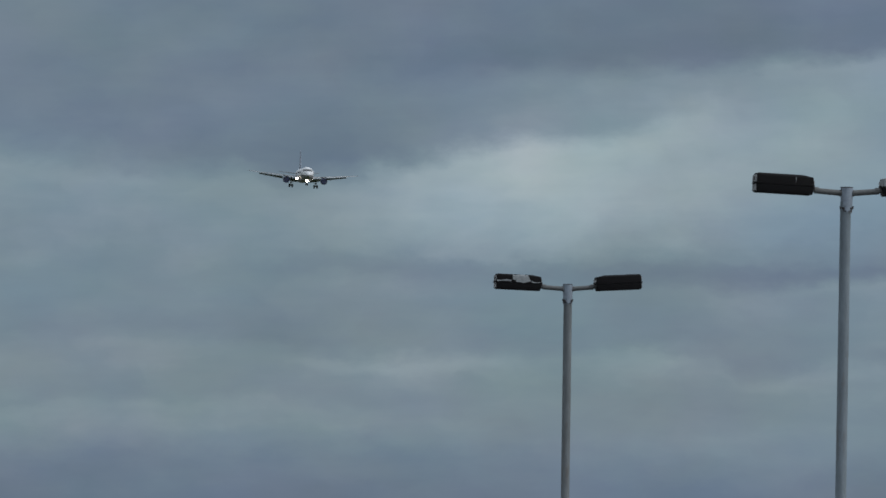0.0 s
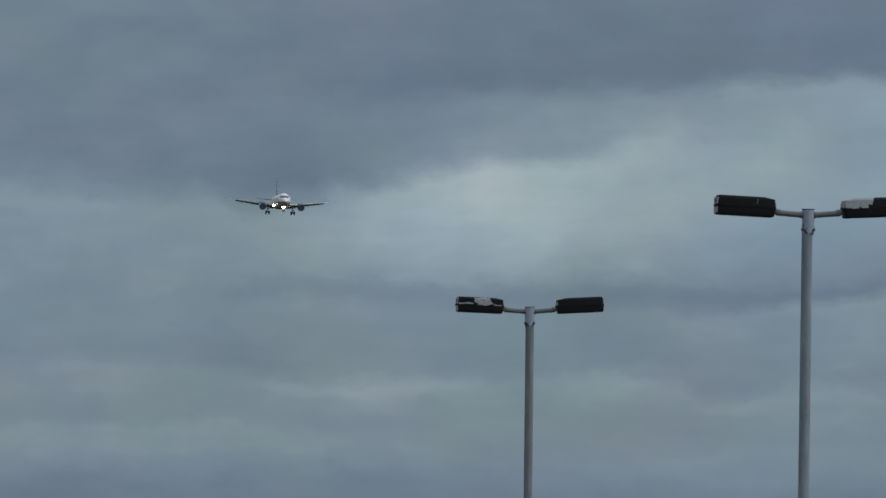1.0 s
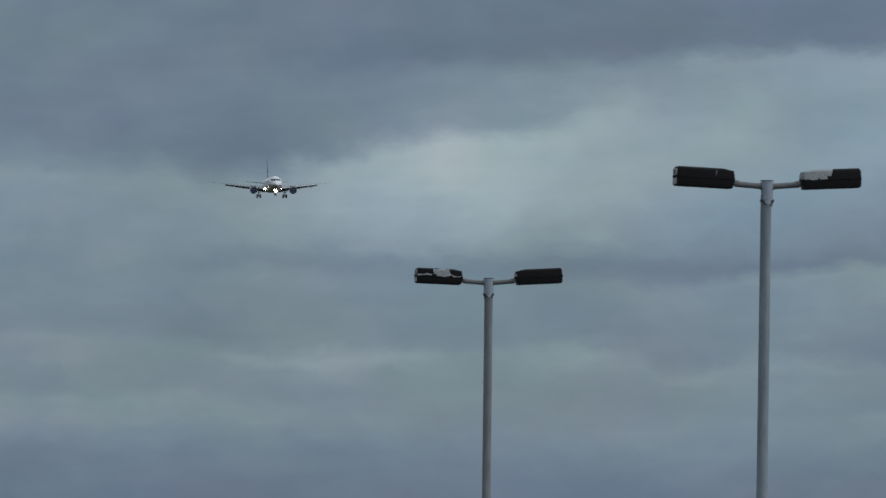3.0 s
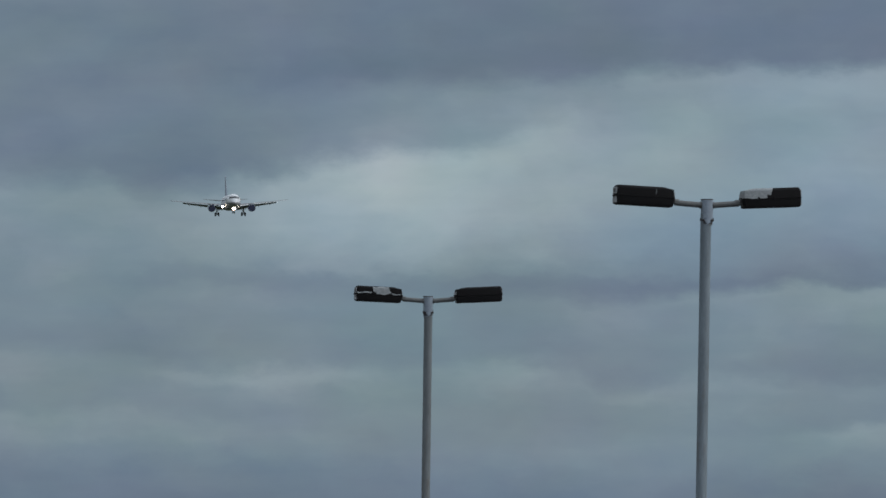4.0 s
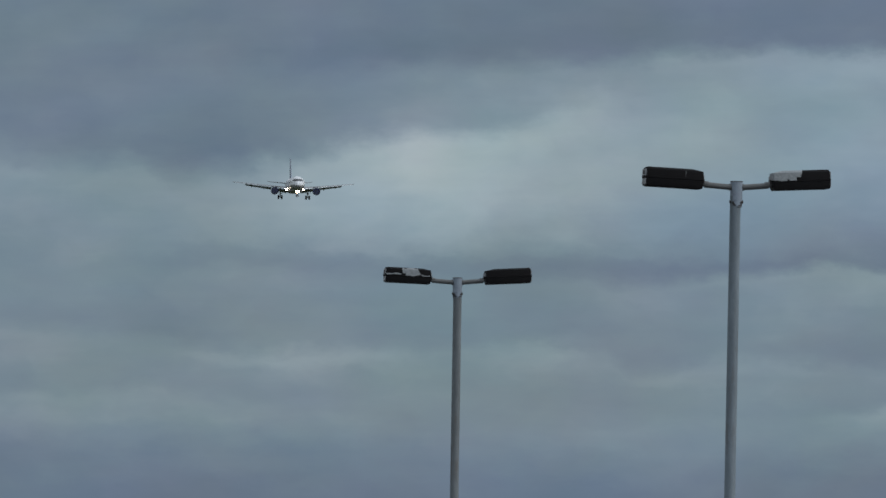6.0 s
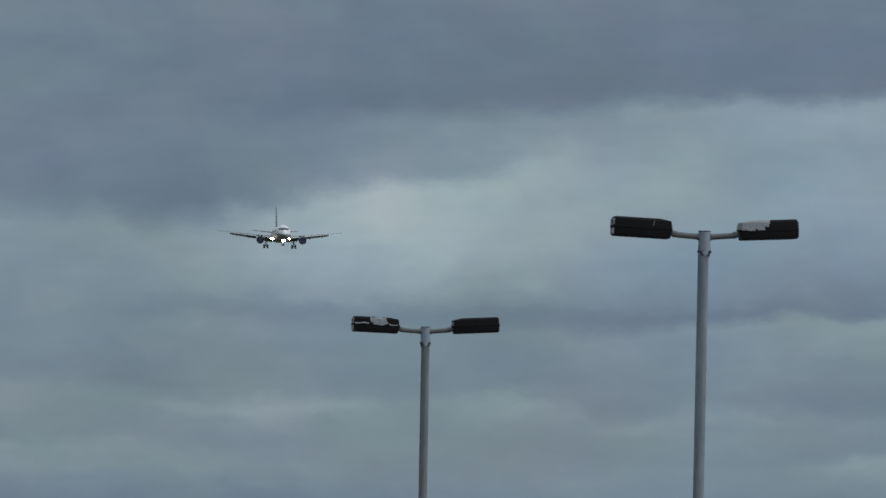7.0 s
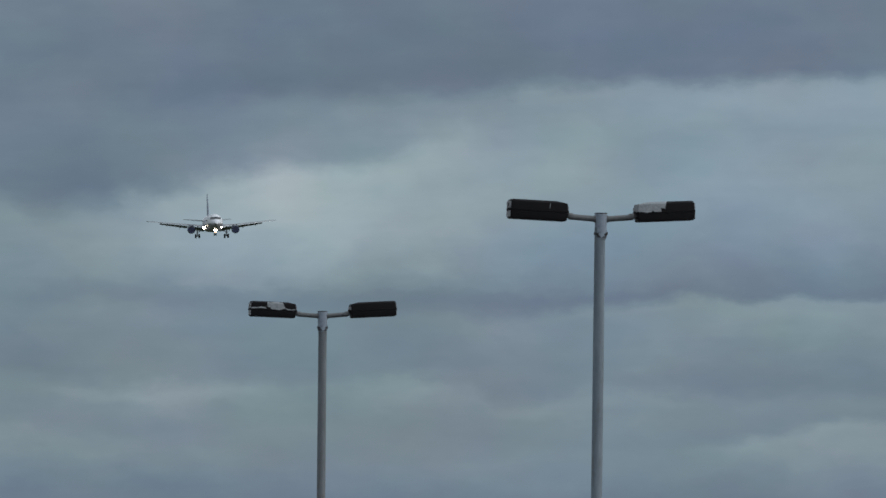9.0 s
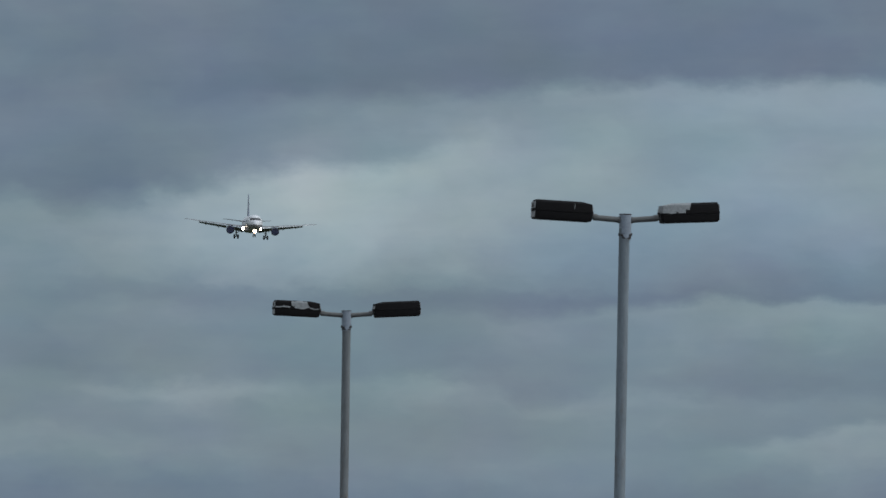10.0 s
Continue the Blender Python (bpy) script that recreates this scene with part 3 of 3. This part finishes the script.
def add_lens(parent, x, y, z, radius, material, vaned=False):
    """A landing light: bright lens and housing, in an added ring that blocks sideways light; added vanes let one show
    only close to its beam's axis.
    """
    lens = part("landing_light", tube([(-0.10, radius * 1.02), (-0.02, radius), (0.03, radius * 0.8), (0.06, radius * 0.3)], 16, "y"), material, parent, "lit landing light", pose(x, y, z))
    part("light_housing", tube([(-0.32, radius * 0.5), (-0.2, radius * 1.05), (-0.101, radius * 1.15)], 16, "y"), STRUT, lens)
    # Added ring, no known part, that keeps stray light off the fuselage.
    reach = 0.80 if vaned else 0.16
    added_shroud = []
    for h, r in ((-0.1, 1.04), (reach, 1.06), (reach, 1.10), (-0.1, 1.12), (-0.1, 1.04)):
        added_shroud.append([(radius * r * math.cos(2 * math.pi * i / 20), h, radius * r * math.sin(2 * math.pi * i / 20)) for i in range(20)])
    part("added_shroud", loft(added_shroud, caps=False), STRUT, lens)
    # Made-up black vanes hide this lens off axis, in place of a narrow beam.
    if vaned:
        slats = bmesh.new()
        count = 60
        for k in range(count):
            px = radius * (2 * (k + 0.5) / count - 1)
            tall = math.sqrt(radius * radius - px * px)
            ring = [slats.verts.new((px + dx, y0, zz)) for dx, y0, zz in ((0, 0.07, -tall), (0, 0.07, tall), (0.78 * BEAM, 0.78, tall), (0.78 * BEAM, 0.78, -tall))]
            slats.faces.new(ring)
        made = bmesh.ops.extrude_face_region(slats, geom=slats.faces[:])
        bmesh.ops.translate(slats, vec=(0.001, 0, 0), verts=[v for v in made["geom"] if isinstance(v, bmesh.types.BMVert)])
        part("added_vanes", slats, BLACK_PLAIN, lens, smooth=False)


def make_airliner():
    plane = new("airliner")
    tagged(plane, "white twin-engined jet airliner descending with wheels down, navy engines", "airplane")
    rings = []
    for y, c, r in HULL:
        rings.append([(r * math.cos(2 * math.pi * i / 36), y, c + 1.045 * r * math.sin(2 * math.pi * i / 36)) for i in range(36)])
    body = part("fuselage", loft(rings), HULL_TWO_TONE, plane, "glossy white fuselage with grey belly")
    # windscreen
    for s in (-1, 1):
        for x0, x1, z0, z1, d in ((0.02, 0.60, 0.66, 1.26, 0.0), (0.62, 1.07, 0.64, 1.23, 0.02), (1.09, 1.38, 0.62, 1.15, 0.02)):
            grid = [[nose_point(s * (x0 + (x1 - x0) * i / 4), z0 - d + (z1 - z0) * j / 3, 0.03) for i in range(5)] for j in range(4)]
            bm = bmesh.new()
            vs = [[bm.verts.new(p) for p in row] for row in grid]
            for j in range(3):
                for i in range(4):
                    bm.faces.new((vs[j][i], vs[j][i + 1], vs[j + 1][i + 1], vs[j + 1][i]))
            made = bmesh.ops.extrude_face_region(bm, geom=bm.faces[:])
            for v in made["geom"]:
                if isinstance(v, bmesh.types.BMVert):
                    v.co.y -= 0.06
            part("windscreen_pane", bm, PANE, body, "dark cockpit window pane")
        # cabin windows, each a shallow pane
        x = s * (1.975 * math.cos(math.asin(0.45 / 2.06)) - 0.004)
        pane = finish(block(-0.012, 0.012, -0.115, 0.115, -0.165, 0.165, 0.006), "cabin_window", PANE)
        for k in range(34):
            w = new("cabin_window", pane)
            w.parent = body
            w.matrix_basis = pose(x, 10.4 - 0.53 * k - (0.5 if k > 14 else 0), 0.45, 0, -s * 12.6, 0)
        part("cabin_door", block(s * 1.955, s * 1.985, 10.9, 11.75, -0.85, 0.95, 0.01), WHITE, body)
    # keel between the wings
    keel = []
    for y, w, h, z in ((7.2, 0.3, 0.1, -1.95), (6.0, 1.5, 0.4, -1.85), (4.5, 2.0, 0.72, -1.72), (0, 2.1, 0.8, -1.7), (-4.0, 2.0, 0.72, -1.7), (-6.5, 1.3, 0.4, -1.82), (-8.0, 0.3, 0.1, -1.95)):
        keel.append([(w * math.cos(2 * math.pi * i / 24), y, z + h * math.sin(2 * math.pi * i / 24)) for i in range(24)])
    part("belly_fairing", loft(keel), BELLY, plane, "grey belly fairing")
    for s in (-1, 1):
        stations = (1.0, 2.0, 4.2, 6.3, 9.0, 12.0, 14.8, 16.6, 17.05)
        rings = [airfoil(s * x, wing_front(x), wing_level(x), wing_chord(x) * (0.82 if x < 13.4 else 1.0) if x < 16.9 else 0.9, 0.135 if x < 3 else 0.11 if x < 16.9 else 0.05, 2.5 - 0.2 * x) for x in stations]
        wing = part("wing", loft(rings), GREY, plane, "grey swept wing with lowered flaps")
        for x0, x1, name in ((2.0, 6.15, "inboard_flap"), (6.35, 13.4, "outboard_flap")):
            rings = []
            for x in (x0, (x0 + x1) / 2, x1):
                c = wing_chord(x)
                rings.append(airfoil(s * x, wing_front(x) - 0.80 * c, wing_level(x) - 0.065 * c, 0.26 * c, 0.13, 36))
            part(name, loft(rings), FLAP, wing, "lowered grey flap")
        for x0, x1 in ((2.5, 4.9), (6.6, 9.9), (10.0, 13.1), (13.2, 16.4)):
            rings = []
            for x in (x0, x1):
                c = wing_chord(x)
                rings.append(airfoil(s * x, wing_front(x) + 0.07 * c, wing_level(x) - 0.045 * c, 0.16 * c, 0.16, -22))
            part("slat", loft(rings), BARE, wing, "extended metal leading-edge slat")
        for x in (4.6, 8.3, 11.6):
            c = wing_chord(x)
            y0, z0 = wing_front(x) - 0.42 * c, wing_level(x) - 0.07 * c
            rings = []
            for f, r in ((0, 0.03), (0.12, 0.16), (0.4, 0.24), (0.7, 0.19), (1, 0.03)):
                drop = -0.05 * c - (0.35 * c * max(0, f - 0.45))
                rings.append([(s * x + r * 0.7 * math.cos(2 * math.pi * i / 12), y0 - f * 0.72 * c, z0 + drop + r * math.sin(2 * math.pi * i / 12)) for i in range(12)])
            part("flap_track_fairing", loft(rings), FLAP, wing)
        # engine
        ex, ez = s * 5.75, -1.9
        pod = part("engine", tube([(-2.4, 0.62), (-1.9, 0.80), (-0.6, 0.99), (0.6, 1.05), (1.5, 1.03), (1.95, 0.96), (2.06, 0.92), (1.98, 0.86), (1.5, 0.84), (1.0, 0.86)], 36, "y"),
                   NAVY, plane, "navy blue turbofan nacelle", pose(ex, 4.2, ez))
        part("intake_lip", tube([(1.90, 0.995), (2.04, 0.955), (2.085, 0.92), (2.04, 0.88), (1.92, 0.855)], 36, "y"), NAVY, pod)
        part("fan", tube([(1.02, 0.855), (1.05, 0.85)], 36, "y"), DARK, pod, "dark fan disc")
        for k in range(18):
            a = 2 * math.pi * k / 18
            bm = loft([[(0.02 + 0.22 * math.cos(a) - w * math.sin(a), 1.06 + w * 0.6, 0.22 * math.sin(a) + w * math.cos(a)) for w in (-0.03, 0.03)] +
                       [(0.22 * math.cos(a) - w * math.sin(a), 1.09 + w * 0.6, 0.22 * math.sin(a) + w * math.cos(a)) for w in (0.03, -0.03)],
                       [(0.84 * math.cos(a) - w * math.sin(a), 1.06 + w * 0.6, 0.84 * math.sin(a) + w * math.cos(a)) for w in (-0.09, 0.09)] +
                       [(0.84 * math.cos(a) - w * math.sin(a), 1.08 + w * 0.6, 0.84 * math.sin(a) + w * math.cos(a)) for w in (0.09, -0.09)]])
            part("fan_blade", bm, DARK, pod)
        part("spinner", tube([(1.05, 0.26), (1.25, 0.18), (1.42, 0.02)], 20, "y"), STRUT, pod)
        part("exhaust_cone", tube([(-2.3, 0.5), (-2.9, 0.36), (-3.3, 0.05)], 20, "y"), STRUT, pod)
        pylon = [[(ex + dx, y, z) for dx, y, z in ((-w, y0, z0), (w, y0, z0), (w, y1, z1), (-w, y1, z1))] for w, y0, z0, y1, z1 in ((0.16, 5.3, -0.9, 0.2, -1.2), (0.14, 3.2, -0.55, -0.3, -0.65))]
        part("pylon", loft(pylon), GREY, plane)
        # tailplane
        rings = [airfoil(s * x, -15.6 - 0.62 * x, 0.62 + 0.10 * x, 3.6 - 0.37 * x, 0.10) for x in (0.4, 2.5, 4.5, 6.0, 6.22)]
        part("tailplane", loft(rings), GREY, plane, "grey tailplane")
        # main gear
        gear = part("main_gear_leg", rod((s * 3.75, -1.3, -0.9), (s * 3.8, -1.2, -3.5), 0.15), STRUT, plane, "main landing gear leg")
        part("side_stay", rod((s * 2.0, -1.3, -1.5), (s * 3.78, -1.2, -2.6), 0.07), STRUT, gear)
        part("axle", rod((s * 3.8 - 0.6, -1.2, -3.48), (s * 3.8 + 0.6, -1.2, -3.48), 0.09), STRUT, gear)
        part("gear_door", block(s * 4.02, s * 4.07, -1.75, -0.7, -2.8, -1.1, 0.01), WHITE, gear)
        for d in (-0.46, 0.46):
            add_wheel(gear, s * 3.8 + d, -1.2, -3.48, 0.585, 0.44)
        add_lens(plane, 2.42 if s > 0 else -2.08, 3.6, -1.38, LENS, LAMP_LENS, s < 0)
    # fin
    rings = [airfoil(0, y, z, c, 0.09, 0, True) for z, y, c in ((1.3, -12.6, 7.0), (2.0, -13.6, 6.2), (4.5, -15.5, 4.45), (7.4, -17.75, 2.45), (7.9, -18.3, 1.9), (7.97, -18.7, 1.4))]
    part("fin", loft(rings), FIN, plane, "dark upright tail fin")
    # nose gear
    leg = part("nose_gear_leg", rod((0, 11.6, -1.8), (0, 11.8, -3.3), 0.10), STRUT, plane, "nose landing gear leg")
    part("axle", rod((-0.34, 11.8, -3.3), (0.34, 11.8, -3.3), 0.06), STRUT, leg)
    for d in (-0.25, 0.25):
        add_wheel(leg, d, 11.8, -3.3, 0.38, 0.22)
        part("gear_door", block(d * 1.9 - 0.02, d * 1.9 + 0.02, 10.7, 12.6, -2.5, -1.7, 0.01), WHITE, leg)
    add_lens(plane, 0.0, 13.2, -2.08, LENS * 1.2, LAMP_LENS)
    # Lower taxi light; its orange also stands in for the glow on the nose wheel.
    add_lens(plane, 0.06, 12.2, -2.62, LENS * 0.36, LAMP_WARM)
    return plane


# Lens radius, drawn larger than a real lamp to stand in for its bloom.
LENS = 0.36
BEAM = math.tan(radians(3.25))
airliner = make_airliner()

# seconds, x, y, z in metres; pitch, bank, heading in degrees
FLIGHT = [
    (0.0, -82.24, 3790.0, 146.63, -0.60, -1.92, 185.80),
    (0.5, -79.12, 3760.0, 145.38, -0.61, -1.58, 185.72),
    (1.0, -76.36, 3730.0, 143.50, -0.61, -1.22, 185.64),
    (1.5, -73.33, 3700.0, 142.53, -0.62, -0.45, 185.57),
    (2.0, -70.30, 3670.0, 139.91, -0.63, 0.37, 185.49),
    (3.5, -61.35, 3580.0, 134.39, -0.65, 0.87, 185.26),
    (4.0, -58.13, 3550.0, 133.40, -0.66, 1.61, 185.18),
    (4.5, -55.19, 3520.0, 131.69, -0.66, 1.92, 185.10),
    (5.0, -52.16, 3490.0, 130.15, -0.67, 1.03, 184.97),
    (6.5, -43.83, 3400.0, 127.77, -0.69, -0.02, 184.60),
    (7.0, -40.97, 3370.0, 126.50, -0.70, 0.03, 184.53),
    (7.5, -38.37, 3340.0, 125.49, -0.78, 0.87, 184.47),
    (8.0, -35.36, 3310.0, 124.06, -0.87, 1.55, 184.40),
    (8.5, -33.12, 3280.0, 122.64, -0.95, 1.71, 184.32),
    (9.0, -30.24, 3250.0, 121.26, -1.03, 1.43, 184.25),
    (9.5, -28.37, 3220.0, 119.39, -1.12, 0.44, 184.18),
    (10.0, -25.76, 3190.0, 118.58, -1.20, -1.51, 184.10),
]

def motions():
    walk(airliner, [(t, pose(x, y, z, 0, 0, heading) @ pose(0, 0, 0, pitch) @ pose(0, 0, 0, 0, bank)) for t, x, y, z, pitch, bank, heading in FLIGHT])


motions()
